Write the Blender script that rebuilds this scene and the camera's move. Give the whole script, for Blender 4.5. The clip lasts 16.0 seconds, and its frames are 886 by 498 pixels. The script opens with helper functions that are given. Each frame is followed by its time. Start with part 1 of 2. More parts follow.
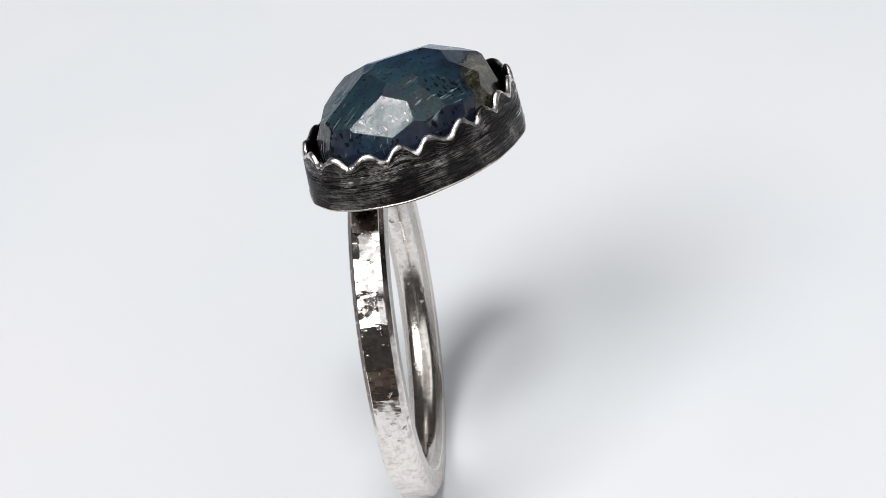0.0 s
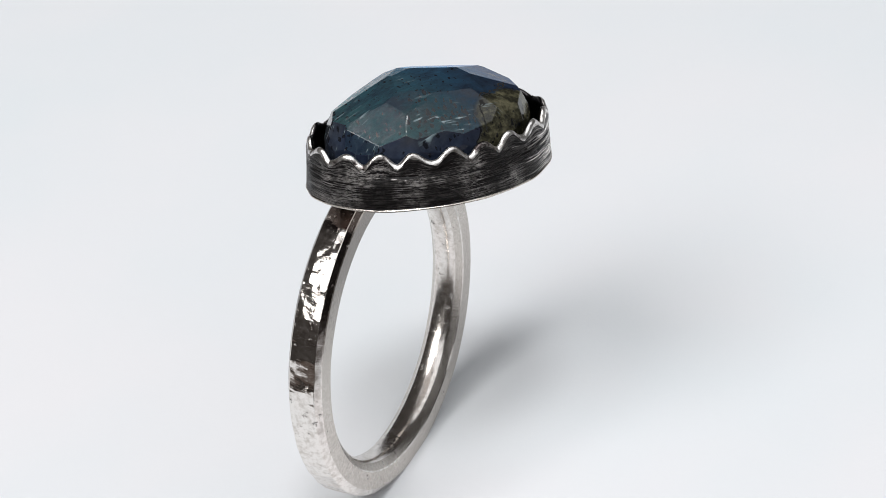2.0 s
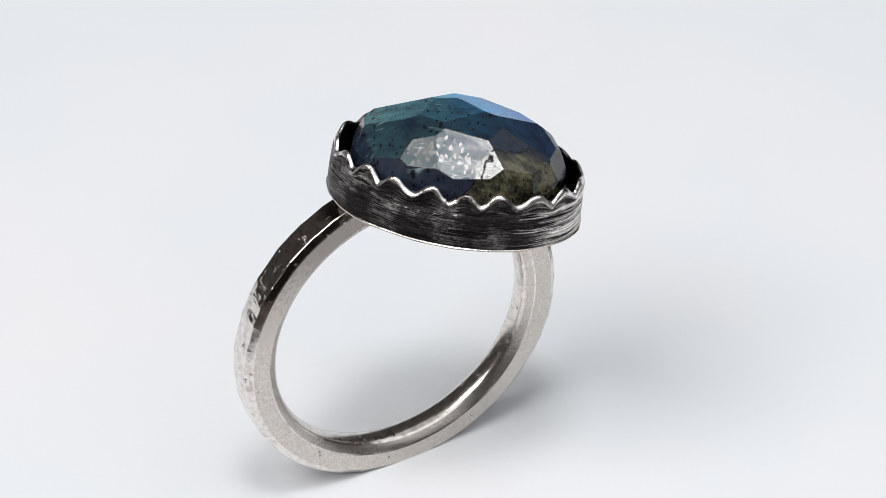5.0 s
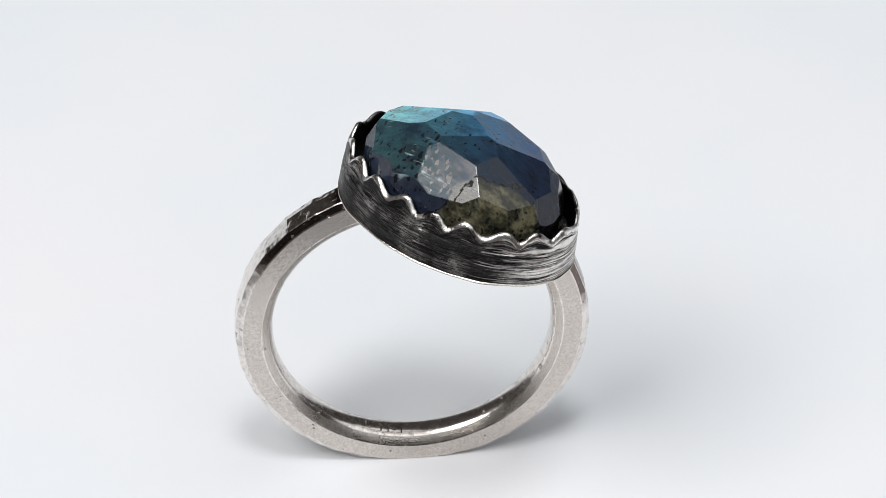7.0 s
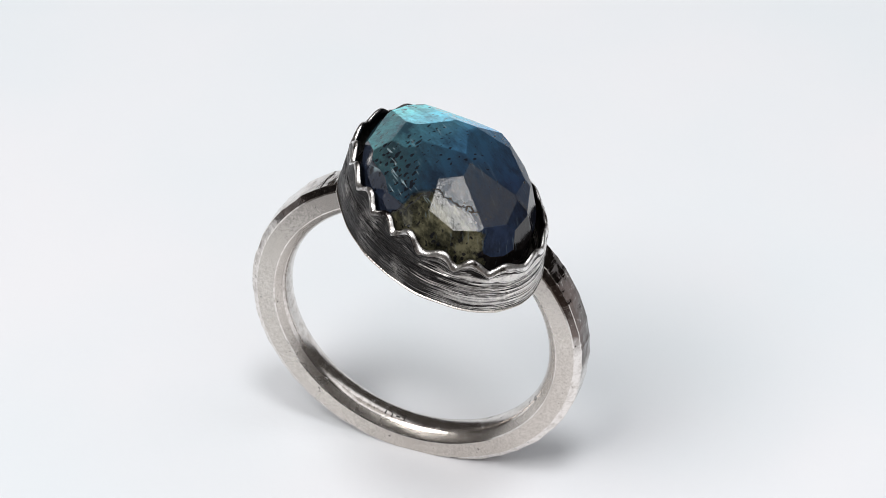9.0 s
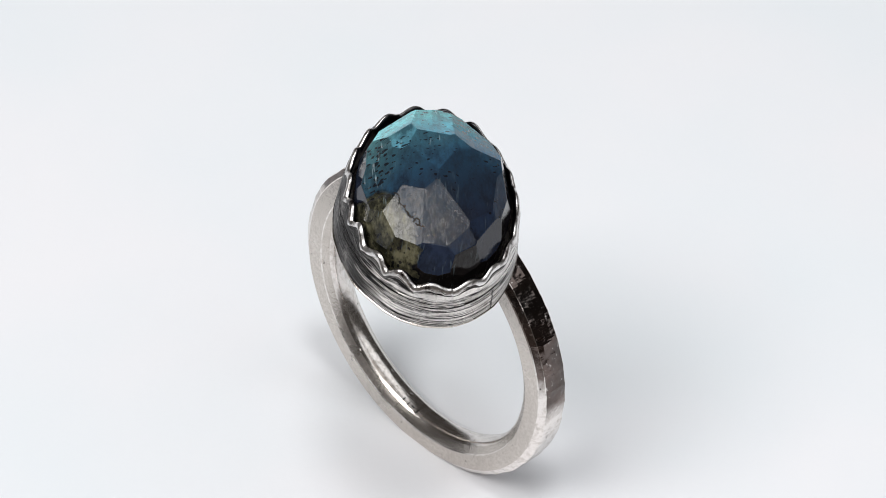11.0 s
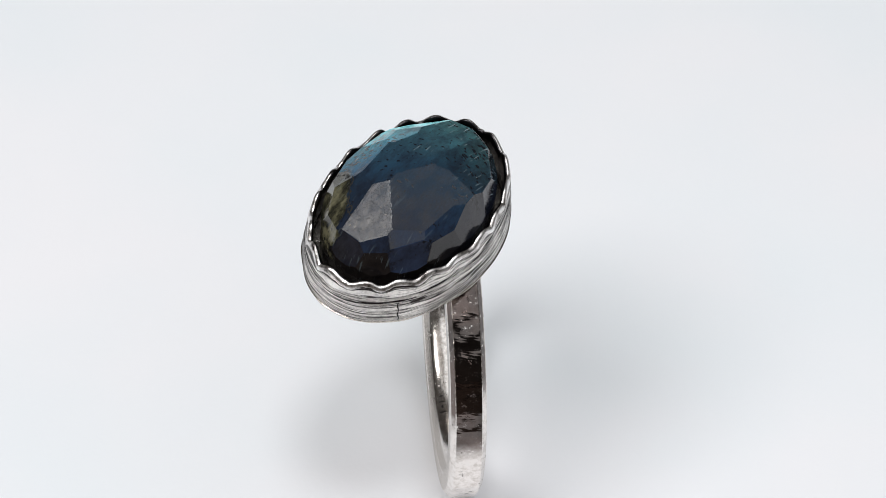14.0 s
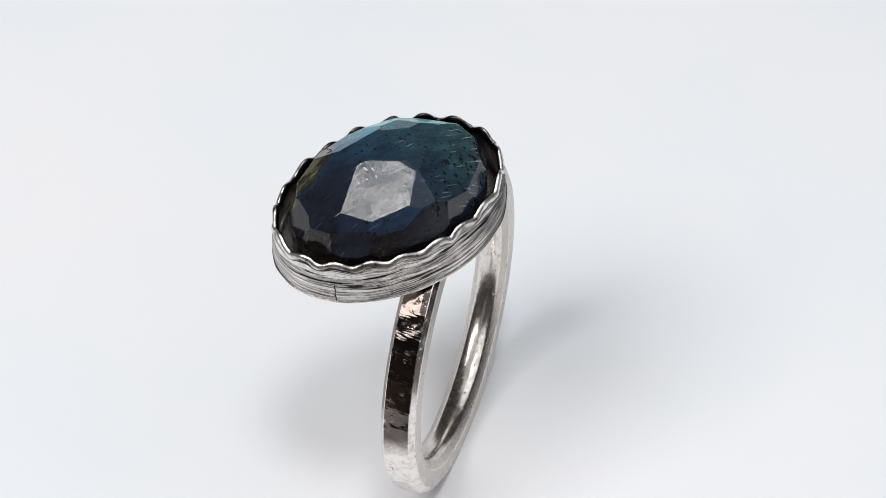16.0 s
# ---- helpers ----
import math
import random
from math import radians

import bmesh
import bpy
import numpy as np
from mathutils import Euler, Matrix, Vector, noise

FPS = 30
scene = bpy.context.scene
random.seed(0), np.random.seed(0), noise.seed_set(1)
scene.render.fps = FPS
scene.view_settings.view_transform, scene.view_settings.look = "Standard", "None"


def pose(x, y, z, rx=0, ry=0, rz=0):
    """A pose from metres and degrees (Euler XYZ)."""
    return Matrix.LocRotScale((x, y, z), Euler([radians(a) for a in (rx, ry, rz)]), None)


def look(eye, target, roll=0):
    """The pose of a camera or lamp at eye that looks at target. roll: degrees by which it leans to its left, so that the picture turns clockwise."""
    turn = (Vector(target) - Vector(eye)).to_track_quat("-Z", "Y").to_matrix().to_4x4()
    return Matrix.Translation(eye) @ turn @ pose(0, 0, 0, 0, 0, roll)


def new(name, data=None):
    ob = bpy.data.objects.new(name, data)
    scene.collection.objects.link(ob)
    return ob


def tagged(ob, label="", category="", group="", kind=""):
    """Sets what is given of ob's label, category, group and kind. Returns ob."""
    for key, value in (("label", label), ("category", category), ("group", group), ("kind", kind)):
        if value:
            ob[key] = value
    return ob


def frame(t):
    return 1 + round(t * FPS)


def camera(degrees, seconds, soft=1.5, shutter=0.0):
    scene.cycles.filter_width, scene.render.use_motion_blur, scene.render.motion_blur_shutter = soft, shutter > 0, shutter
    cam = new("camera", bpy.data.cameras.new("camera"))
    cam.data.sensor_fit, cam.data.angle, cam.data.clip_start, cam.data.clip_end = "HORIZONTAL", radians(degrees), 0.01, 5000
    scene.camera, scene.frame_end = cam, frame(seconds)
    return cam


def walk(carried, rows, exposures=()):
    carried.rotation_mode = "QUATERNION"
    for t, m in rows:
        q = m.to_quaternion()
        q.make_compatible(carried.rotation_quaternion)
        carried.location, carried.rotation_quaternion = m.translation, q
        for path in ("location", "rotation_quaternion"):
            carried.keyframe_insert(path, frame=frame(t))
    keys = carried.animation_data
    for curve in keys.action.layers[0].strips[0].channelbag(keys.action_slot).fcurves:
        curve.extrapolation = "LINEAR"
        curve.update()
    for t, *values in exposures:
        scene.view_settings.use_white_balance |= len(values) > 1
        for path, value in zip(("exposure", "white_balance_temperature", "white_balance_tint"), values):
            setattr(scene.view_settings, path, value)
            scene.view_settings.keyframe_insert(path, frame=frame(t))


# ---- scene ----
cam = camera(20.00, 16.0, soft=0.4)
# seconds, height in mm, turn in degrees: the camera rises a little and levels out
CAMERA = [
    (0.0, 104.527, 53.835, 10.382, -7.504),
    (0.5, 104.591, 54.013, 9.044, -6.512),
    (1.0, 104.645, 54.183, 7.796, -5.591),
    (1.5, 104.768, 54.321, 6.655, -4.757),
    (2.0, 105.043, 54.382, 5.624, -4.016),
    (2.5, 105.528, 54.329, 4.700, -3.366),
    (3.0, 106.179, 54.174, 3.882, -2.798),
    (3.5, 106.932, 53.937, 3.173, -2.308),
    (4.0, 107.719, 53.652, 2.580, -1.897),
    (4.5, 108.477, 53.348, 2.107, -1.567),
    (5.0, 109.146, 53.052, 1.733, -1.303),
    (5.5, 109.667, 52.780, 1.438, -1.092),
    (6.0, 109.980, 52.561, 1.194, -0.914),
    (6.5, 110.069, 52.416, 0.970, -0.747),
    (7.0, 110.076, 52.306, 0.754, -0.583),
    (7.5, 110.187, 52.168, 0.535, -0.416),
    (8.0, 110.583, 51.945, 0.309, -0.242),
    (8.5, 111.388, 51.620, 0.078, -0.062),
    (9.0, 112.484, 51.236, -0.145, 0.116),
    (9.5, 113.695, 50.846, -0.347, 0.283),
    (10.0, 114.840, 50.501, -0.529, 0.436),
    (10.5, 115.778, 50.239, -0.697, 0.580),
    (11.0, 116.534, 50.046, -0.848, 0.710),
    (11.5, 117.180, 49.903, -0.965, 0.813),
    (12.0, 117.781, 49.787, -1.043, 0.881),
    (12.5, 118.402, 49.666, -1.088, 0.924),
    (13.0, 119.072, 49.512, -1.102, 0.940),
    (13.5, 119.819, 49.302, -1.078, 0.927),
    (14.0, 120.667, 49.010, -1.016, 0.883),
    (14.5, 121.627, 48.621, -0.914, 0.806),
    (15.0, 122.682, 48.152, -0.782, 0.700),
    (15.5, 123.808, 47.622, -0.631, 0.576),
    (16.0, 124.985, 47.054, -0.473, 0.440),
]
walk(cam, [(t, pose(0, -0.1235, z / 1000, rx, ry, rz)) for t, z, rx, ry, rz in CAMERA],
     exposures=[(0.0, 0.0), (5.0, 0.0), (8.5, 0.04), (11.5, 0.045), (14.0, 0.0), (16.0, 0.0)])

MM = 0.001

# ---- light: a dim room, a key lamp, a broad soft fill and a small lamp overhead, over a white sheet ----
world = bpy.data.worlds.new("dim_room")
scene.world = world
world.use_nodes = True
world.node_tree.nodes["Background"].inputs[0].default_value = (1.0, 0.90, 0.84, 1)
world.node_tree.nodes["Background"].inputs[1].default_value = 0.045


def soft_lamp(name, azimuth, elevation, distance, size, watts, color):
    """azimuth: degrees from the camera's side, positive to the right."""
    data = bpy.data.lights.new(name, "AREA")
    data.shape, data.size, data.energy, data.color = "DISK", size, watts, color
    ob = new(name, data)
    a, e = radians(azimuth), radians(elevation)
    eye = Vector((math.sin(a) * math.cos(e), -math.cos(a) * math.cos(e), math.sin(e))) * distance
    ob.matrix_world = look(eye, (0, 0, 0.012))
    return ob


soft_lamp("key_lamp", -50, 55, 0.80, 0.46, 3.7, (1.0, 0.985, 0.97))
soft_lamp("fill_lamp", 50, 66, 0.90, 1.30, 4.2, (0.96, 0.98, 1.0))
soft_lamp("top_lamp", 12, 76.0, 0.80, 0.18, 1.65, (1.0, 1.0, 1.0))


# ---- materials ----
class Nodes:
    """Short hand for a node tree."""

    def __init__(self, name):
        self.m = bpy.data.materials.new(name)
        self.m.use_nodes = True
        self.t = self.m.node_tree
        self.b = self.t.nodes["Principled BSDF"]

    def add(self, kind, **inputs):
        n = self.t.nodes.new(kind)
        for k, v in inputs.items():
            self.put(n.inputs[k.replace("_", " ")], v)
        return n

    def put(self, socket, v):
        if hasattr(v, "is_output"):
            self.t.links.new(v, socket)
        else:
            socket.default_value = v

    def math(self, op, a, b=0.0, c=0.0):
        n = self.t.nodes.new("ShaderNodeMath")
        n.operation = op
        for s, v in zip(n.inputs, (a, b, c)):
            self.put(s, v)
        return n.outputs[0]

    def coords(self, scale=(1, 1, 1), uv=False):
        tc = self.t.nodes.new("ShaderNodeTexCoord")
        mp = self.t.nodes.new("ShaderNodeMapping")
        self.t.links.new(tc.outputs["UV" if uv else "Object"], mp.inputs["Vector"])
        mp.inputs["Scale"].default_value = scale
        return mp.outputs[0]

    def noise(self, vector, scale, detail=4.0, rough=0.55):
        n = self.add("ShaderNodeTexNoise", Vector=vector, Scale=scale, Detail=detail, Roughness=rough)
        return n.outputs["Fac"]

    def ramp(self, fac, *stops):
        n = self.t.nodes.new("ShaderNodeValToRGB")
        self.t.links.new(fac, n.inputs[0])
        el = n.color_ramp.elements
        while len(el) < len(stops):
            el.new(0.5)
        for e, (p, c) in zip(el, stops):
            e.position = p
            e.color = (*c, 1) if isinstance(c, tuple) else (c, c, c, 1)
        return n.outputs[0]

    def mix(self, fac, a, b):
        n = self.t.nodes.new("ShaderNodeMix")
        n.data_type = "RGBA"
        for i, v in ((0, fac), (6, a), (7, b)):
            if isinstance(v, tuple):
                v = (*v, 1) if len(v) == 3 else v
            self.put(n.inputs[i], v)
        return n.outputs[2]

    def bump(self, height, distance, strength=1.0, normal=None):
        n = self.add("ShaderNodeBump", Height=height, Distance=distance, Strength=strength)
        if normal:
            self.put(n.inputs["Normal"], normal)
        return n.outputs[0]

    def set(self, **inputs):
        for k, v in inputs.items():
            if isinstance(v, tuple) and len(v) == 3:
                v = (*v, 1)
            self.put(self.b.inputs[k.replace("_", " ")], v)
        return self


def sheet_material():
    n = Nodes("white_card")
    c = n.coords()
    blotch = n.noise(c, 28.0, 3.0)
    grain = n.noise(c, 2600.0, 5.0)
    col = n.mix(n.ramp(blotch, (0.35, 0.0), (0.65, 1.0)), (0.80, 0.84, 0.875), (0.853, 0.855, 0.885))
    n.set(Base_Color=col, Roughness=0.55, Normal=n.bump(grain, 0.00002, 0.5))
    n.b.inputs["Specular IOR Level"].default_value = 0.3
    return n.m


def table_material():
    n = Nodes("dark_table")
    c = n.coords((2, 30, 2))
    n.set(Base_Color=n.ramp(n.noise(c, 6.0), (0.3, (0.035, 0.022, 0.016)), (0.7, (0.075, 0.048, 0.034))), Roughness=0.5)
    return n.m


def shank_material():
    """Satin silver sides: even and pale, a fine grain, a few pits, darker towards the setting."""
    n = Nodes("satin_silver")
    c = n.coords()
    cloud = n.noise(c, 300.0, 3.0)
    grain = n.noise(c, 7500.0, 3.0, 0.6)
    pits = n.ramp(n.noise(c, 2100.0, 3.0, 0.6), (0.25, 1.0), (0.31, 0.0))
    drawn = n.noise(n.coords((0.30, 5.0, 1), uv=True), 3.0, 5.0, 0.6)
    col = n.mix(n.ramp(grain, (0.30, 0.0), (0.64, 1.0)), (0.50, 0.46, 0.42), (0.70, 0.655, 0.61))
    col = n.mix(n.math("MULTIPLY", n.ramp(cloud, (0.30, 1.0), (0.50, 0.0)), 0.35), col, (0.46, 0.42, 0.38))
    col = n.mix(n.math("MULTIPLY", pits, 0.8), col, (0.07, 0.06, 0.055))
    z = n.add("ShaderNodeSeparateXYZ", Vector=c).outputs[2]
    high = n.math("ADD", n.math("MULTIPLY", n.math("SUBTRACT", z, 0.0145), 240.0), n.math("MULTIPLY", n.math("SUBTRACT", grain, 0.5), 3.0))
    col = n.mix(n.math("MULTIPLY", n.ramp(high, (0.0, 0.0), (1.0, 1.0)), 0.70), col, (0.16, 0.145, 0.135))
    height = n.math("ADD", n.math("ADD", grain, n.math("MULTIPLY", drawn, 0.35)), n.math("MULTIPLY", pits, -1.5))
    n.set(Base_Color=col, Metallic=1.0, Roughness=n.math("MULTIPLY_ADD", cloud, 0.16, 0.18), Normal=n.bump(height, 0.000022, 0.9))
    return n.m


def polished_material(name, dark_reflection, dents, rough, lean=-120.0, low=0.011):
    """The hammered outside and the inside of the band: mirror bright, small dents and pits; the dark room's reflection
    is painted on the upper part.
    """
    n = Nodes(name)
    c = n.coords()
    cloud = n.noise(c, 300.0, 4.0)
    pit = n.ramp(n.noise(c, 1700.0, 4.0, 0.65), (0.30, 1.0), (0.36, 0.0))
    wear = n.noise(c, 2600.0, 5.0, 0.7)
    dent = n.noise(c, 700.0, 2.0)
    col = n.mix(n.ramp(wear, (0.36, 0.0), (0.55, 1.0)), (0.60, 0.555, 0.515), (0.84, 0.80, 0.765))
    col = n.mix(n.math("MULTIPLY", pit, 0.7), col, (0.06, 0.05, 0.045))
    xyz = n.add("ShaderNodeSeparateXYZ", Vector=c)
    # the dark room mirrored in the upper band, put into the colour by height and side
    tone = n.math("ADD", n.math("MULTIPLY", xyz.outputs[1], lean), n.math("MULTIPLY", n.math("SUBTRACT", xyz.outputs[2], low), 120.0))
    tone = n.math("ADD", tone, n.math("MULTIPLY", n.math("SUBTRACT", cloud, 0.5), 2.0))
    mirrored_dark = n.math("MULTIPLY", n.ramp(tone, (0.25, 0.0), (0.60, 1.0)), dark_reflection)
    mirrored_dark = n.math("MULTIPLY", mirrored_dark, n.ramp(n.math("MULTIPLY", xyz.outputs[2], 50.0), (0.46, 0.0), (0.54, 1.0)))
    mirrored_dark = n.math("MULTIPLY", mirrored_dark, n.ramp(wear, (0.60, 1.0), (0.68, 0.25)))
    col = n.mix(mirrored_dark, col, n.ramp(cloud, (0.40, (0.045, 0.034, 0.031)), (0.60, (0.12, 0.085, 0.075))))
    height = n.math("ADD", n.math("ADD", n.math("MULTIPLY", pit, -0.4), n.math("MULTIPLY", wear, 0.10)), n.math("MULTIPLY", dent, dents))
    n.set(Base_Color=col, Metallic=1.0, Roughness=n.math("MULTIPLY_ADD", wear, 0.16, rough), Normal=n.bump(height, 0.00006, 0.9))
    return n.m


def bezel_material(name):
    """Blackened silver scratched with a file: thin bright lines on black; rubbed pale with dark lines at one end."""
    n = Nodes(name)
    c = n.coords()

    def lines(u, v, scale, thin, turn=0.0):
        m = n.t.nodes.new("ShaderNodeMapping")
        n.put(m.inputs["Vector"], n.coords((1, 1, 1), uv=True))
        m.inputs["Rotation"].default_value = (0, 0, turn)
        m.inputs["Scale"].default_value = (u, v, 1)
        t = n.add("ShaderNodeTexNoise", Vector=m.outputs[0], Scale=scale, Detail=4.0, Roughness=0.62, Distortion=0.35)
        ridge = n.math("ABSOLUTE", n.math("MULTIPLY_ADD", t.outputs["Fac"], 2.0, -1.0))
        return n.ramp(ridge, (thin * 0.35, 1.0), (thin, 0.0)), t.outputs["Fac"]

    long_lines, coarse = lines(0.09, 3.0, 1.6, 0.06)
    short_lines, fine = lines(0.22, 5.0, 1.7, 0.045, 0.06)
    cross_lines, _ = lines(0.30, 2.4, 1.5, 0.035, -0.9)
    blot = n.noise(c, 380.0, 4.0)
    grit = n.noise(c, 3600.0, 4.0, 0.7)
    xyz = n.add("ShaderNodeSeparateXYZ", Vector=c)
    side = n.math("ADD", n.math("MULTIPLY", xyz.outputs[0], -70.0), n.math("MULTIPLY", xyz.outputs[1], -95.0))
    rub = n.math("ADD", n.math("ADD", side, 0.15), n.math("MULTIPLY", n.math("SUBTRACT", blot, 0.5), 0.5))
    rub = n.math("ADD", rub, n.math("MULTIPLY", n.math("SUBTRACT", n.math("ADD", n.math("MULTIPLY", fine, 0.6), n.math("MULTIPLY", coarse, 0.4)), 0.5), 2.8))
    rub = n.ramp(rub, (0.18, 0.0), (0.42, 1.0))
    scratch = n.math("MAXIMUM", n.math("MAXIMUM", long_lines, n.math("MULTIPLY", short_lines, 0.9)), n.math("MULTIPLY", cross_lines, n.ramp(blot, (0.50, 0.0), (0.58, 0.8))))
    scratch = n.math("MULTIPLY", scratch, n.ramp(grit, (0.36, 0.30), (0.55, 1.0)))
    black = n.mix(n.math("MULTIPLY", scratch, n.ramp(blot, (0.44, 0.08), (0.64, 0.75))), n.ramp(grit, (0.40, (0.003, 0.0026, 0.003)), (0.75, (0.012, 0.010, 0.010))), (0.62, 0.59, 0.57))
    dark = n.math("MAXIMUM", n.math("MULTIPLY", long_lines, n.ramp(fine, (0.40, 0.0), (0.50, 1.0))), n.ramp(n.math("ADD", n.math("MULTIPLY", coarse, 0.6), n.math("MULTIPLY", fine, 0.4)), (0.45, 1.0), (0.485, 0.0)))
    pale = n.mix(dark, n.ramp(grit, (0.30, (0.56, 0.53, 0.51)), (0.55, (0.86, 0.83, 0.80))), (0.030, 0.025, 0.024))
    n.set(Base_Color=n.mix(rub, black, pale), Metallic=n.math("MAXIMUM", rub, n.math("MULTIPLY", scratch, 0.8)), Roughness=n.math("MULTIPLY_ADD", grit, 0.22, 0.24),
          Normal=n.bump(n.math("ADD", n.math("ADD", n.math("MULTIPLY", scratch, 0.8), n.math("MULTIPLY", dark, -0.8)), n.math("ADD", n.math("MULTIPLY", blot, 0.5), n.math("MULTIPLY", grit, 0.3))), 0.00006, 1.0))
    n.b.inputs["Specular IOR Level"].default_value = 0.12
    return n.m


def bright_edge_material():
    n = Nodes("polished_edge")
    c = n.coords()
    blot = n.noise(c, 900.0, 5.0, 0.65)
    n.set(Base_Color=n.ramp(blot, (0.36, (0.06, 0.05, 0.05)), (0.44, (0.55, 0.52, 0.50)), (0.54, (0.92, 0.90, 0.88))), Metallic=1.0, Roughness=0.30,
          Normal=n.bump(blot, 0.0001, 0.8))
    return n.m


def plain(name, color, rough, metal=0.0):
    n = Nodes(name)
    spot = n.noise(n.coords(), 900.0)
    n.set(Base_Color=n.mix(spot, tuple(v * 0.6 for v in color), color), Roughness=rough, Metallic=metal, Normal=n.bump(spot, 0.00005, 0.6))
    return n.m


def stone_material():
    """Dark feldspar with a blue sheen from layers inside it, an olive patch, specks and a crack."""
    n = Nodes("labradorite")
    c = n.coords()
    xyz = n.add("ShaderNodeSeparateXYZ", Vector=c)
    x, y = xyz.outputs[0], xyz.outputs[1]
    cloud = n.noise(c, 330.0, 5.0, 0.6)
    wisp = n.noise(n.coords((0.8, 1.4, 1.0)), 620.0, 7.0, 0.68)
    shift = n.math("MULTIPLY", n.math("SUBTRACT", cloud, 0.5), 0.004)

    def blob(cx, cy, rx, ry, way):
        dx = n.math("SUBTRACT", n.math("ADD", x, shift), cx * MM)
        dy = n.math("SUBTRACT", n.math("ADD", y, shift), cy * MM)
        u = n.math("DIVIDE", n.math("ADD", n.math("MULTIPLY", dx, math.cos(way)), n.math("MULTIPLY", dy, math.sin(way))), rx * MM)
        v = n.math("DIVIDE", n.math("SUBTRACT", n.math("MULTIPLY", dy, math.cos(way)), n.math("MULTIPLY", dx, math.sin(way))), ry * MM)
        return n.math("ADD", n.math("MULTIPLY", u, u), n.math("MULTIPLY", v, v))

    patch = blob(-3.75, 3.25, 3.0, 1.35, 0.495)
    # blue end fades to smoky grey-brown
    along = n.math("ADD", n.math("MULTIPLY", n.math("ADD", n.math("ADD", x, n.math("MULTIPLY", y, 0.55)), n.math("MULTIPLY", shift, 0.7)), 95.0), 0.52)
    smoky = n.ramp(wisp, (0.3, (0.004, 0.0035, 0.004)), (0.7, (0.022, 0.018, 0.017)))
    sea = n.ramp(wisp, (0.3, (0.008, 0.013, 0.030)), (0.7, (0.036, 0.050, 0.085)))
    haze = n.ramp(n.noise(c, 210.0, 3.0), (0.50, 0.0), (0.68, 0.65))
    col = n.mix(n.ramp(along, (0.0, 0.0), (1.0, 1.0)), smoky, sea)
    col = n.mix(haze, col, n.ramp(wisp, (0.35, (0.008, 0.008, 0.008)), (0.65, (0.058, 0.055, 0.048))))
    olive = n.ramp(patch, (0.70, 1.0), (1.10, 0.0))
    col = n.mix(n.math("MULTIPLY", olive, 0.9), col, n.ramp(wisp, (0.40, (0.005, 0.005, 0.004)), (0.50, (0.034, 0.033, 0.019)), (0.62, (0.15, 0.14, 0.085))))
    edge = n.ramp(n.math("ABSOLUTE", n.math("SUBTRACT", patch, 0.92)), (0.04, 1.0), (0.10, 0.0))
    col = n.mix(n.math("MULTIPLY", edge, n.ramp(cloud, (0.36, 0.0), (0.48, 0.95))), col, (0.006, 0.006, 0.008))
    thin = n.noise(c, 260.0, 3.0)
    wob = n.add("ShaderNodeMix")
    wob.data_type = "VECTOR"
    wob.inputs[0].default_value = 0.00035
    n.put(wob.inputs[4], n.coords((1.0, 0.62, 0.5)))
    n.put(wob.inputs[5], n.add("ShaderNodeTexNoise", Vector=c, Scale=2500.0).outputs["Color"])
    specks = n.add("ShaderNodeTexVoronoi", Vector=wob.outputs[1], Scale=3300.0, Randomness=1.0)
    big = n.add("ShaderNodeTexVoronoi", Vector=wob.outputs[1], Scale=1500.0, Randomness=1.0)
    dots = n.math("MAXIMUM", n.ramp(n.math("SUBTRACT", specks.outputs["Distance"], n.math("MULTIPLY", n.math("SUBTRACT", thin, 0.375), 1.2)), (0.0, 1.0), (0.07, 0.0)),
                  n.ramp(n.math("SUBTRACT", big.outputs["Distance"], n.math("MULTIPLY", n.math("SUBTRACT", cloud, 0.50), 0.8)), (0.0, 1.0), (0.05, 0.0)))
    col = n.mix(n.math("MULTIPLY", dots, 0.85), col, (0.004, 0.005, 0.008))
    for angle, size in ((0.5, 2300.0), (-0.15, 2700.0), (1.1, 2500.0)):
        turned = n.t.nodes.new("ShaderNodeMapping")
        n.put(turned.inputs["Vector"], c)
        turned.inputs["Rotation"].default_value = (0, 0, angle)
        turned.inputs["Scale"].default_value = (0.26, 2.6, 0.3)
        scratch = n.noise(turned.outputs[0], size, 2.0, 0.4)
        scr = n.math("MULTIPLY", n.ramp(scratch, (0.67, 0.0), (0.70, 1.0)), n.ramp(n.noise(c, 420.0, 2.0), (0.49, 0.0), (0.56, 0.65)))
        scr = n.math("MULTIPLY", scr, n.ramp(along, (0.40, 0.15), (0.65, 1.0)))
        col = n.mix(scr, col, (0.35, 0.46, 0.50))
    # a jagged crack that bends by the olive patch
    jag = n.math("MULTIPLY", n.math("SUBTRACT", n.noise(c, 1500.0, 3.0, 0.6), 0.5), 0.0011)

    def split(ax, ay, bx, by):
        way, half = math.atan2(by - ay, bx - ax), math.hypot(bx - ax, by - ay) / 2
        dx, dy = n.math("SUBTRACT", x, (ax + bx) / 2 * MM), n.math("SUBTRACT", y, (ay + by) / 2 * MM)
        u = n.math("ADD", n.math("MULTIPLY", dx, math.cos(way)), n.math("MULTIPLY", dy, math.sin(way)))
        v = n.math("ADD", n.math("SUBTRACT", n.math("MULTIPLY", dy, math.cos(way)), n.math("MULTIPLY", dx, math.sin(way))), jag)
        return n.math("MULTIPLY", n.ramp(n.math("MULTIPLY", n.math("ABSOLUTE", v), 10000.0), (0.35, 1.0), (0.75, 0.0)),
                      n.ramp(n.math("MULTIPLY", n.math("ABSOLUTE", u), 1000.0 / half), (0.92, 1.0), (1.0, 0.0)))

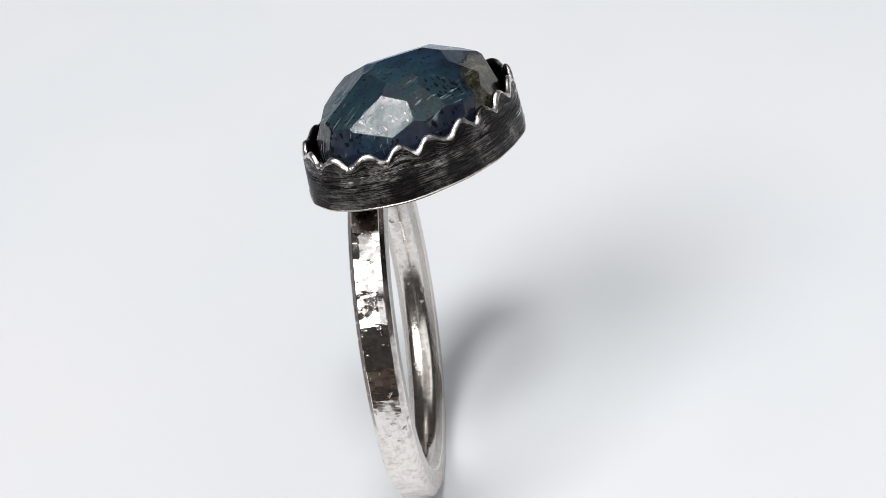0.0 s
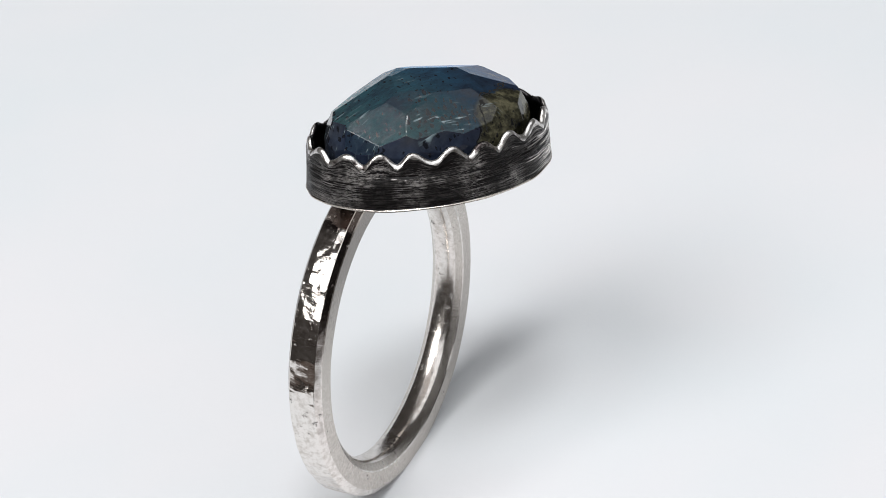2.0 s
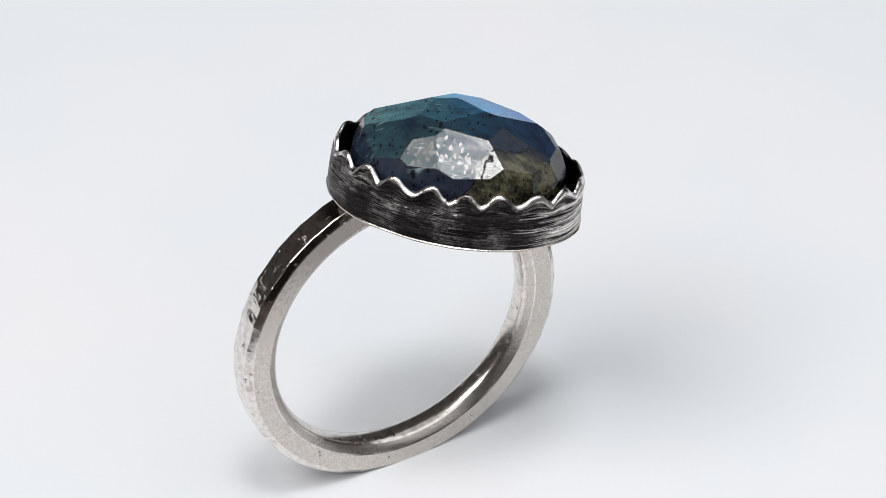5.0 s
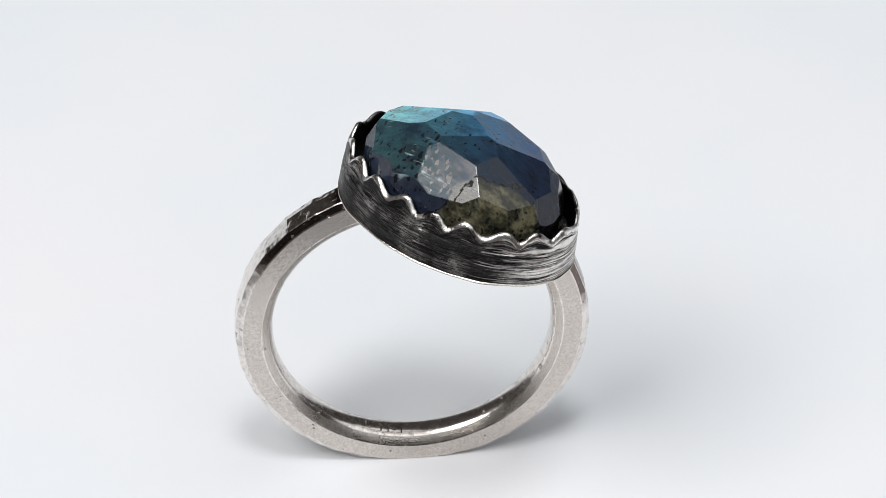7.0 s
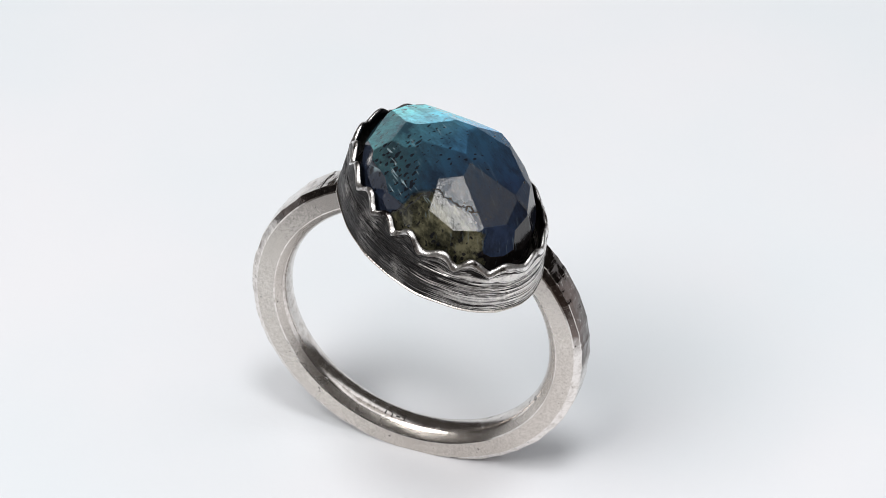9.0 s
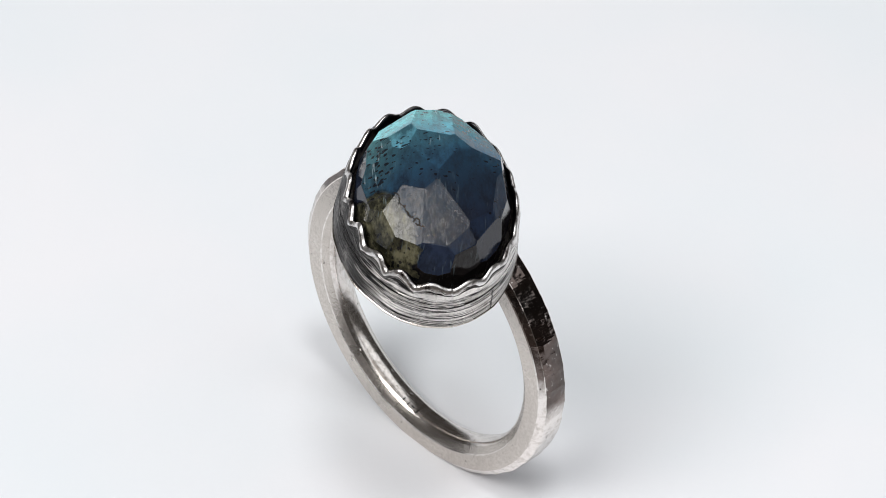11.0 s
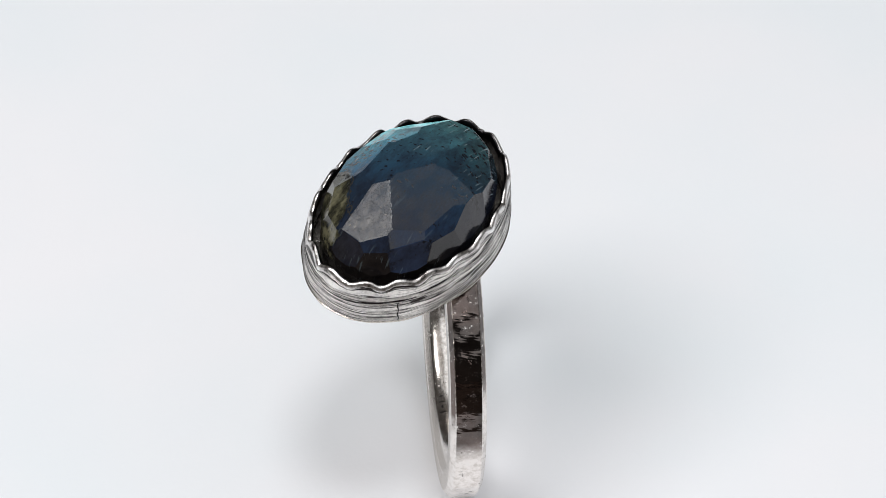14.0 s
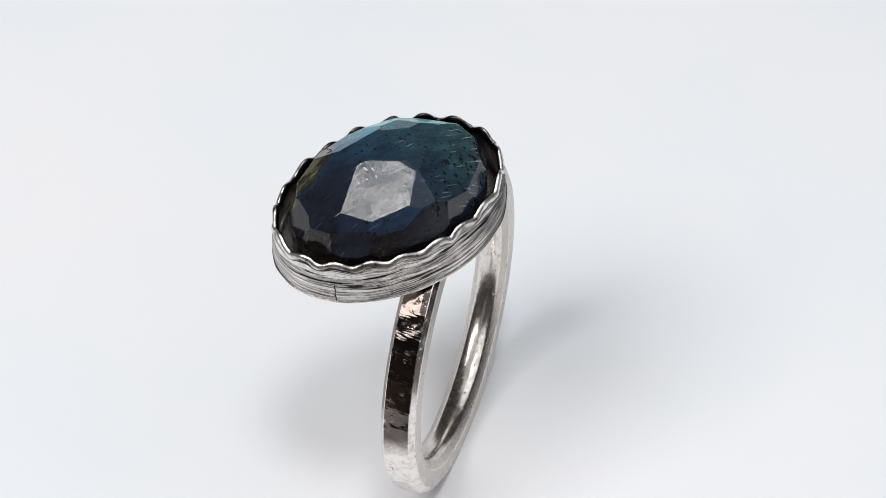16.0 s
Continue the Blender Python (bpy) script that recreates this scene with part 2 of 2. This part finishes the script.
    crack = n.math("MAXIMUM", split(-2.2, 2.85, -4.75, 1.05), split(-2.2, 2.85, -1.95, 4.2))
    col = n.mix(crack, col, (0.004, 0.004, 0.004))
    wear = n.ramp(n.noise(n.coords((0.7, 1.6, 1.0)), 3800.0, 5.0, 0.75), (0.46, 0.0), (0.66, 1.0))
    n.set(Base_Color=col, Roughness=n.math("MAXIMUM", n.math("MULTIPLY_ADD", wear, 0.20, 0.02), n.math("MULTIPLY", crack, 0.8)),
          Normal=n.bump(n.math("ADD", n.noise(c, 5200.0, 5.0, 0.75), n.math("MULTIPLY", wear, 0.8)), 0.000008, 0.22))
    n.b.inputs["IOR"].default_value = 1.53
    # the sheen: mirrors of fixed slant within the stone
    tilt = n.add("ShaderNodeVectorTransform")
    tilt.vector_type, tilt.convert_from, tilt.convert_to = "NORMAL", "OBJECT", "WORLD"
    twin = n.mix(n.ramp(along, (0.25, 0.0), (0.75, 1.0)), (-0.21, 0.27, 0.94), (-0.13, 0.19, 0.96))
    n.put(tilt.inputs[0], twin)
    geo = n.add("ShaderNodeNewGeometry")
    # a facet bends the ray, so the layers answer against its slant
    into = n.t.nodes.new("ShaderNodeVectorMath")
    into.operation = "SCALE"
    n.put(into.inputs[0], geo.outputs["Normal"])
    into.inputs["Scale"].default_value = -0.62
    bent = n.t.nodes.new("ShaderNodeVectorMath")
    bent.operation = "MULTIPLY_ADD"
    n.put(bent.inputs[0], tilt.outputs[0])
    bent.inputs[1].default_value = (1.62, 1.62, 1.62)
    n.put(bent.inputs[2], into.outputs[0])
    unit = n.t.nodes.new("ShaderNodeVectorMath")
    unit.operation = "NORMALIZE"
    n.put(unit.inputs[0], bent.outputs[0])
    hue = n.ramp(along, (0.1, (0.085, 0.24, 0.60)), (0.5, (0.14, 0.50, 0.88)), (1.0, (0.34, 0.95, 1.0)))
    sheen = n.add("ShaderNodeBsdfGlossy", Color=hue, Roughness=0.34, Normal=unit.outputs[0])
    amount = n.math("MULTIPLY", n.ramp(along, (0.0, 0.48), (0.7, 0.78)), n.ramp(wisp, (0.36, 0.28), (0.60, 1.0)))
    slant = n.add("ShaderNodeVectorTransform")
    slant.vector_type, slant.convert_from, slant.convert_to = "NORMAL", "WORLD", "OBJECT"
    n.put(slant.inputs[0], geo.outputs["Normal"])
    level = n.add("ShaderNodeSeparateXYZ", Vector=slant.outputs[0]).outputs[2]
    amount = n.math("MULTIPLY", amount, n.ramp(level, (0.35, 0.0), (0.72, 1.0)))
    amount = n.math("MULTIPLY", amount, n.math("SUBTRACT", 1.0, n.math("MAXIMUM", n.math("MAXIMUM", n.math("MULTIPLY", dots, 0.9), crack), olive)))
    mix = n.add("ShaderNodeMixShader", Fac=amount)
    n.put(mix.inputs[1], n.b.outputs[0])
    n.put(mix.inputs[2], sheen.outputs[0])
    n.put(n.t.nodes["Material Output"].inputs[0], mix.outputs[0])
    return n.m


SHEET, TABLE = sheet_material(), table_material()
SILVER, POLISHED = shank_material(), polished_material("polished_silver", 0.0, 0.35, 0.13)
HAMMERED = polished_material("hammered_silver", 0.92, 2.4, 0.04)
CHAMFER = polished_material("chamfer_silver", 0.90, 0.5, 0.10, 0.0, 0.0095)
BLACKENED = bezel_material("blackened_silver")
EDGE = bright_edge_material()
LINING = plain("black_lining", (0.05, 0.047, 0.05), 0.3, 1.0)
SEAM = plain("dark_solder", (0.03, 0.027, 0.027), 0.5, 0.6)
STONE = stone_material()


# ---- building ----
def part(name, bm, materials, parent=None, label="", smooth=False):
    me = bpy.data.meshes.new(name)
    bm.normal_update()
    bm.to_mesh(me)
    bm.free()
    for m in materials if isinstance(materials, (list, tuple)) else [materials]:
        me.materials.append(m)
    if smooth:
        me.shade_smooth()
    ob = new(name, me)
    ob.parent = parent
    return tagged(ob, label) if label else ob


def skin(bm, rows, closed=True, lengths=None, across=None, index=None, soft=()):
    """Faces between rows of points; UV in mm: along the rows' order and across them."""
    uv = bm.loops.layers.uv.verify()
    vs = [[bm.verts.new(p) for p in r] for r in rows]
    n, k = len(rows), len(rows[0])
    for i in range(n):
        i2 = (i + 1) % n
        for j in range(k if closed else k - 1):
            j2 = (j + 1) % k
            f = bm.faces.new((vs[i][j], vs[i2][j], vs[i2][j2], vs[i][j2]))
            if lengths:
                u0, u1 = lengths[i], lengths[i + 1]
                v0, v1 = across[j], across[j + 1]
                for loop, w in zip(f.loops, ((u0, v0), (u1, v0), (u1, v1), (u0, v1))):
                    loop[uv].uv = w
            if index:
                f.material_index = index[j]
            f.smooth = j in soft
    bmesh.ops.recalc_face_normals(bm, faces=bm.faces)
    return bm


def slab(x0, y0, z0, x1, y1, z1, bevel=0.0):
    bm = bmesh.new()
    bmesh.ops.create_cube(bm, size=1.0)
    bmesh.ops.transform(bm, matrix=Matrix.Translation(((x0 + x1) / 2, (y0 + y1) / 2, (z0 + z1) / 2)) @ Matrix.Diagonal((x1 - x0, y1 - y0, z1 - z0, 1)), verts=bm.verts)
    if bevel:
        bmesh.ops.bevel(bm, geom=bm.edges[:], offset=bevel, segments=2, affect="EDGES")
    return bm


# ---- the setting ----
tagged(part("ground", slab(-0.9, -0.046, -0.0015, 0.9, 1.6, 0.0, 0.0004), SHEET), "plain white card under the ring", "card", kind="structure")
tagged(part("table", slab(-2.5, -2.5, -0.04, 2.5, 2.5, -0.0018), TABLE), "dark wooden table under the white card", "table", kind="structure")

# a plain white screen closes the back of the set
tagged(part("wall_north", slab(-0.6, 0.36, 0.001, 0.6, 0.362, 0.06), SHEET), "plain white screen behind the card", "screen", kind="structure")

# ---- the ring ----
ring = tagged(new("ring"), "hammered silver ring with oval faceted blue labradorite in blackened bezel", "ring")

SHANK_R, SHANK_Z = 11.06, 10.50


def shank_mesh():
    n = 480
    rnd = random.Random(4)
    marks = []
    a = 0.0
    while a < 2 * math.pi:
        w = rnd.uniform(0.10, 0.19)
        marks.append((a, a + w, rnd.uniform(0.0, 0.05), rnd.uniform(-0.02, 0.02)))
        a += w
    rows, lengths = [], [0.0]
    half = 1.12
    for i in range(n):
        t = 2 * math.pi * i / n
        outer = []
        for k, x in enumerate((-0.79, -0.40, 0.0, 0.40, 0.79)):
            q = (t + 0.035 * noise.noise((x * 3, 9 * math.cos(t), 9 * math.sin(t)))) % (2 * math.pi)
            a0, a1, deep, slant = next(m for m in marks if m[0] <= q < m[1])
            mid, w = (a0 + a1) / 2, (a1 - a0) / 2
            flat = SHANK_R * (1 - math.cos(w)) * (1 - ((q - mid) / w) ** 2)
            side = (q - mid) / w
            ease = side * (1 - abs(side) ** 6)
            outer.append((SHANK_R - deep * (1 - abs(side) ** 3) - flat * 0.55 + slant * ease - (0.035 if k in (0, 4) else 0.0) + 0.012 * noise.noise((x * 4, 30 * math.cos(t), 30 * math.sin(t))), x))
        wob = 0.05 * noise.noise((3 * math.cos(t), 3 * math.sin(t), 0.3))
        prof = []
        near, far = outer[-1][0], outer[0][0]
        flats = outer + [(near - 0.03, 0.84), (10.62 + wob, half - 0.05), (10.54 + wob, half),
                 (9.44 + wob, half), (9.36, half - 0.05), (8.96, 0.74), (8.83, 0.60), (8.76, 0.42), (8.72, 0.21), (8.70, 0.0), (8.72, -0.21), (8.76, -0.42), (8.83, -0.60),
                 (8.96, -0.74), (9.36, -half + 0.05), (9.44 + wob, -half), (10.54 + wob, -half), (10.62 + wob, -half + 0.05), (far - 0.03, -0.84)]
        for r, x in flats:
            z = SHANK_Z + r * math.sin(t)
            y = r * math.cos(t)
            if z < 0.0:
                z = 0.012 * noise.noise((x, y, 1.0)) ** 2
            prof.append((x * MM, y * MM, z * MM))
        rows.append(prof)
        lengths.append(SHANK_R * 2 * math.pi * (i + 1) / n)
    across = [0.4 * j for j in range(len(rows[0]) + 1)]
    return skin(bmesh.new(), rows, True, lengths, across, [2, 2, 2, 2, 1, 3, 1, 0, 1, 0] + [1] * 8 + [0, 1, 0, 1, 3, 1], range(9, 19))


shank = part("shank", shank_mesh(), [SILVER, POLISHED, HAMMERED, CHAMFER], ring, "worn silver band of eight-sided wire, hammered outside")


def mark_mesh(w, h):
    bm = slab(-w / 2, -h / 2, -0.05, w / 2, h / 2, 0.03, 0.015)
    bmesh.ops.scale(bm, vec=(MM, MM, MM), verts=bm.verts)
    return bm


# stamped marks on the inside at the bottom
for y, w, h in ((0.9, 0.42, 0.08), (1.35, 0.10, 0.26), (1.75, 0.40, 0.07), (2.2, 0.30, 0.09)):
    r = 8.745
    a = math.asin(y / r)
    ob = part("stamp_mark", mark_mesh(w, h), SEAM, shank, "dark stamped mark")
    ob.matrix_basis = pose(-0.35 * MM, y * MM, (SHANK_Z - r * math.cos(a)) * MM, 0, 0, 0) @ Matrix.Rotation(a, 4, "X")

# the setting's frame: long axis, short axis, up
SETTING = Matrix(((0.6520, -0.7575, 0.0335, -3.006 * MM), (0.7496, 0.6374, -0.1781, -3.081 * MM), (0.1135, 0.1412, 0.9835, 23.826 * MM), (0, 0, 0, 1)))
LONG, SHORT, WALL = 7.69, 5.55, 2.84
RIM_LONG, RIM_SHORT = 0.985, 0.932
SCALLOPS = 19


def oval_steps(n):
    """Angles of n points at even spacing round the rim, from the long axis, and the rim's length in mm."""
    th = np.linspace(0, 2 * np.pi, 8001)
    d = np.hypot(np.diff(LONG * RIM_LONG * np.cos(th)), np.diff(SHORT * RIM_SHORT * np.sin(th)))
    s = np.concatenate([[0], np.cumsum(d)])
    return [float(v) for v in np.interp(np.linspace(0, s[-1], n + 1)[:-1], s, th)], float(s[-1])


def oval_normal(t, a, b):
    v = Vector((math.cos(t) / a, math.sin(t) / b, 0))
    return v.normalized()


def wall_point(t, grow, z):
    """A point of the wall: it leans in from foot to rim; grow in mm outward."""
    k = (z + WALL) / WALL
    k = min(max(k, 0), 1)
    fx, fy = 1 + (RIM_LONG - 1) * k ** 1.6, 1 + (RIM_SHORT - 1) * k ** 1.6
    o = oval_normal(t, LONG, SHORT)
    dent = 0.07 * noise.noise((2.2 * math.cos(t) * 2, 2.2 * math.sin(t) * 2, z * 0.5 + 7))
    g = grow + dent
    return Vector((LONG * fx * math.cos(t) + o.x * g, SHORT * fy * math.sin(t) + o.y * g, z)) * MM


STEPS, ROUND = oval_steps(760)
PHASE = 1.9


def scallop(s):
    """Height of the rim's edge at arc length s, and the way across the scallop."""
    rnd = (s - PHASE) / (ROUND / SCALLOPS)
    k = math.floor(rnd)
    r = random.Random(k * 7 + 3)
    top, deep, lean = r.uniform(-0.12, 0.10), r.uniform(-0.08, 0.10), r.uniform(-0.22, 0.22)
    p = rnd - k
    p = min(max(p + lean * math.sin(math.pi * p) * 0.5, 0), 1)
    up = 0.5 - 0.5 * math.cos(2 * math.pi * p)
    up *= 1.35 - 0.35 * up
    return -0.66 + deep * (1 - up) + up * (0.66 + top), up


def bezel_mesh():
    rows, lengths = [], [0.0]
    for i, t in enumerate(STEPS):
        z0 = -0.82 + 0.02 * math.sin(9 * t)
        r = [wall_point(t, 0, z) for z in (-WALL, -2.6, -2.2, -1.7, z0)]
        r += [wall_point(t, -0.38, z) for z in (z0, -1.8, -2.6)]
        rows.append(r)
        lengths.append(ROUND * (i + 1) / len(STEPS))
    return skin(bmesh.new(), rows, False, lengths, [0, 0.55, 1.15, 1.75, 2.43, 2.8, 3.5, 4.3])


def rim_mesh():
    rows = []
    lengths = [0.0]
    for i, t in enumerate(STEPS):
        z, up = scallop(ROUND * i / len(STEPS))
        calm = 0.70 + 0.30 * math.sin(t + 0.3)
        z = 0.42 + 0.08 * math.sin(t) + z * calm
        z0 = -0.818 + 0.02 * math.sin(9 * t)
        flare = 0.02 - 0.07 * up + 0.03 * noise.noise((9 * math.cos(t), 9 * math.sin(t), 5))
        h = z - z0
        rows.append([wall_point(t, 0.004, z0), wall_point(t, 0.02 + flare * 0.4, z0 + h * 0.45), wall_point(t, flare + 0.02, z - 0.30 - 0.14 * noise.noise((14 * math.cos(t), 14 * math.sin(t), 1))),
                     wall_point(t, flare - 0.03, z - 0.12), wall_point(t, flare - 0.12, z - 0.03), wall_point(t, flare - 0.22, z),
                     wall_point(t, flare - 0.33, z - 0.06), wall_point(t, -0.42, z0 + h * 0.4), wall_point(t, -0.42, z0 - 0.9)])
        lengths.append(ROUND * (i + 1) / len(STEPS))
    return skin(bmesh.new(), rows, False, lengths, [2.43, 2.7, 3.0, 3.1, 3.2, 3.3, 3.4, 3.7, 4.6], [0, 0, 1, 1, 1, 2, 2, 2])


def plate_mesh():
    rows = []
    for t in STEPS[::2]:
        e = 0.05 + 0.05 * noise.noise((4 * math.cos(t), 4 * math.sin(t), 2))
        rows.append([wall_point(t, -2.6, -WALL - 0.16), wall_point(t, e - 0.12, -WALL - 0.16), wall_point(t, e, -WALL - 0.11),
                     wall_point(t, e, -WALL - 0.04), wall_point(t, e - 0.06, -WALL + 0.01), wall_point(t, -0.4, -WALL + 0.01)])
    for r in rows:
        for k, dz in ((0, -0.16), (1, -0.16), (2, -0.11), (3, -0.04)):
            r[k].z = (-WALL + dz) * MM
    bm = skin(bmesh.new(), rows, False)
    low = [v for v in bm.verts if abs(v.co.z - (-WALL - 0.16) * MM) < 1e-7]
    inner = [v for v in low if (v.co.x / (LONG - 2.0)) ** 2 + (v.co.y / (SHORT - 2.0)) ** 2 < MM * MM]
    inner.sort(key=lambda v: math.atan2(v.co.y, v.co.x))
    bm.faces.new(inner[::-1])
    return bm


bezel = part("bezel", bezel_mesh(), BLACKENED, ring, "blackened silver wall with brushed streaks, rubbed bright at one end", True)
rim = part("scalloped_rim", rim_mesh(), [BLACKENED, EDGE, LINING], ring, "scalloped silver rim with a polished edge", True)
plate = part("base_plate", plate_mesh(), SILVER, ring, "thin silver plate under the stone's cup")


def seam_mesh():
    bm = bmesh.new()
    rows = []
    t = math.atan2(-3.25 / SHORT, -6.51 / LONG) + 0.09
    for k in range(9):
        z = -2.82 + 1.5 * k / 8
        w = 0.010 * (0.35 + abs(math.sin(2.3 * k + 0.4)))
        j = 0.006 * math.sin(1.7 * k)
        rows.append([wall_point(t + j - w, -0.05, z), wall_point(t + j - w * 0.4, 0.025, z), wall_point(t + j + w * 0.4, 0.025, z), wall_point(t + j + w, -0.05, z)])
    vs = [[bm.verts.new(p) for p in r] for r in rows]
    for a, b in zip(vs, vs[1:]):
        for j in range(4):
            bm.faces.new((a[j], a[(j + 1) % 4], b[(j + 1) % 4], b[j]))
    bm.faces.new(vs[0][::-1])
    bm.faces.new(vs[-1])
    bmesh.ops.recalc_face_normals(bm, faces=bm.faces)
    return bm


seam = part("solder_seam", seam_mesh(), SEAM, bezel, "dark upright solder line")

GEM_X, GEM_Y, GEM_H, GIRDLE = 6.45, 4.62, 3.78, -0.5


def stone_mesh():
    """Facets are planes that touch a low dome."""
    bm = slab(-9, -7, -2.2, 9, 7, 4)
    bmesh.ops.remove_doubles(bm, verts=bm.verts, dist=1e-5)

    def cut(co, no):
        g = bmesh.ops.bisect_plane(bm, geom=bm.verts[:] + bm.edges[:] + bm.faces[:], dist=1e-5, plane_co=co, plane_no=no, clear_outer=True)
        edges = [e for e in g["geom_cut"] if isinstance(e, bmesh.types.BMEdge)]
        bmesh.ops.contextual_create(bm, geom=edges)

    def touch(x, y, sink=0.0):
        z = math.sqrt(max(0.0, 1 - (x / GEM_X) ** 2 - (y / GEM_Y) ** 2))
        no = Vector((x / GEM_X ** 2, y / GEM_Y ** 2, z / GEM_H)).normalized()
        cut(Vector((x, y, GIRDLE + GEM_H * z)) - no * sink, no)

    crown = [(-0.95, 1.75), (2.3, 2.4), (1.0, 0.55), (4.0, 0.0), (1.7, -0.95), (3.5, -1.95), (0.1, -2.35), (-0.1, -1.25), (-1.8, -3.35), (-3.7, -2.3), (-5.2, -1.0)]
    for x, y in crown:
        touch(x, y, 0.12 if x > 3 else -0.20 if y < -0.5 else -0.06)
    # facets cut a little off the dome's own slant
    for x, y, slant in ((-3.95, 0.1, (-0.418, 0.028, 0.908)), (-4.0, 2.1, (-0.375, 0.42, 0.826)), (-2.0, 3.65, (-0.07, 0.675, 0.735)), (1.0, 3.75, (0.14, 0.71, 0.69)),
                        (4.4, 1.7, (0.455, 0.545, 0.705)), (-2.05, -1.0, (-0.162, -0.298, 0.941))):
        z = math.sqrt(1 - (x / GEM_X) ** 2 - (y / GEM_Y) ** 2)
        cut(Vector((x, y, GIRDLE + GEM_H * z - 0.02)), Vector(slant).normalized())
    for k in range(15):
        a = 2 * math.pi * (k + 0.35) / 15
        f = 0.955 if k % 2 else 0.975
        touch(f * GEM_X * math.cos(a), f * GEM_Y * math.sin(a))
    for k in range(36):
        a = 2 * math.pi * (k + 0.5) / 36
        no = oval_normal(a, GEM_X, GEM_Y)
        cut(Vector((GEM_X * math.cos(a), GEM_Y * math.sin(a), 0)) - no * 0.02, no)
    bmesh.ops.bevel(bm, geom=[e for e in bm.edges if e.is_manifold and e.calc_face_angle(0) > 0.08 and max(v.co.z for v in e.verts) > -0.6], offset=0.025, segments=1, affect="EDGES")
    bmesh.ops.scale(bm, vec=(MM, MM, MM), verts=bm.verts)
    bmesh.ops.recalc_face_normals(bm, faces=bm.faces)
    return bm


stone = part("stone", stone_mesh(), STONE, ring, "oval faceted labradorite, teal and blue with an olive patch and dark specks")
for ob in (bezel, rim, plate, stone):
    ob.matrix_basis = SETTING


# seconds, place on the card in mm, turn in degrees
TURN = [
    (0.0, -3.730, 1.814, 171.609),
    (0.5, -4.028, 2.059, 166.750),
    (1.0, -4.237, 2.287, 161.754),
    (1.5, -4.303, 2.448, 156.598),
    (2.0, -4.241, 2.489, 151.299),
    (2.5, -4.089, 2.369, 145.881),
    (3.0, -3.893, 2.113, 140.373),
    (3.5, -3.683, 1.746, 134.789),
    (4.0, -3.475, 1.305, 129.135),
    (4.5, -3.264, 0.818, 123.408),
    (5.0, -3.047, 0.295, 117.611),
    (5.5, -2.798, -0.258, 111.739),
    (6.0, -2.519, -0.834, 105.800),
    (6.5, -2.249, -1.418, 99.818),
    (7.0, -2.011, -1.978, 93.811),
    (7.5, -1.830, -2.474, 87.801),
    (8.0, -1.708, -2.867, 81.801),
    (8.5, -1.604, -3.131, 75.798),
    (9.0, -1.480, -3.295, 69.748),
    (9.5, -1.287, -3.398, 63.595),
    (10.0, -1.041, -3.479, 57.312),
    (10.5, -0.799, -3.562, 50.905),
    (11.0, -0.570, -3.641, 44.424),
    (11.5, -0.310, -3.700, 37.912),
    (12.0, -0.017, -3.723, 31.429),
    (12.5, 0.244, -3.715, 25.055),
    (13.0, 0.455, -3.743, 18.785),
    (13.5, 0.616, -3.892, 12.593),
    (14.0, 0.710, -4.244, 6.458),
    (14.5, 0.740, -4.861, 0.359),
    (15.0, 0.718, -5.692, -5.698),
    (15.5, 0.667, -6.661, -11.702),
    (16.0, 0.598, -7.691, -17.636),
]


def motions():
    walk(ring, [(t, pose(x / 1000, y / 1000, 0.00003, 0, -0.33, turn)) for t, x, y, turn in TURN])


motions()
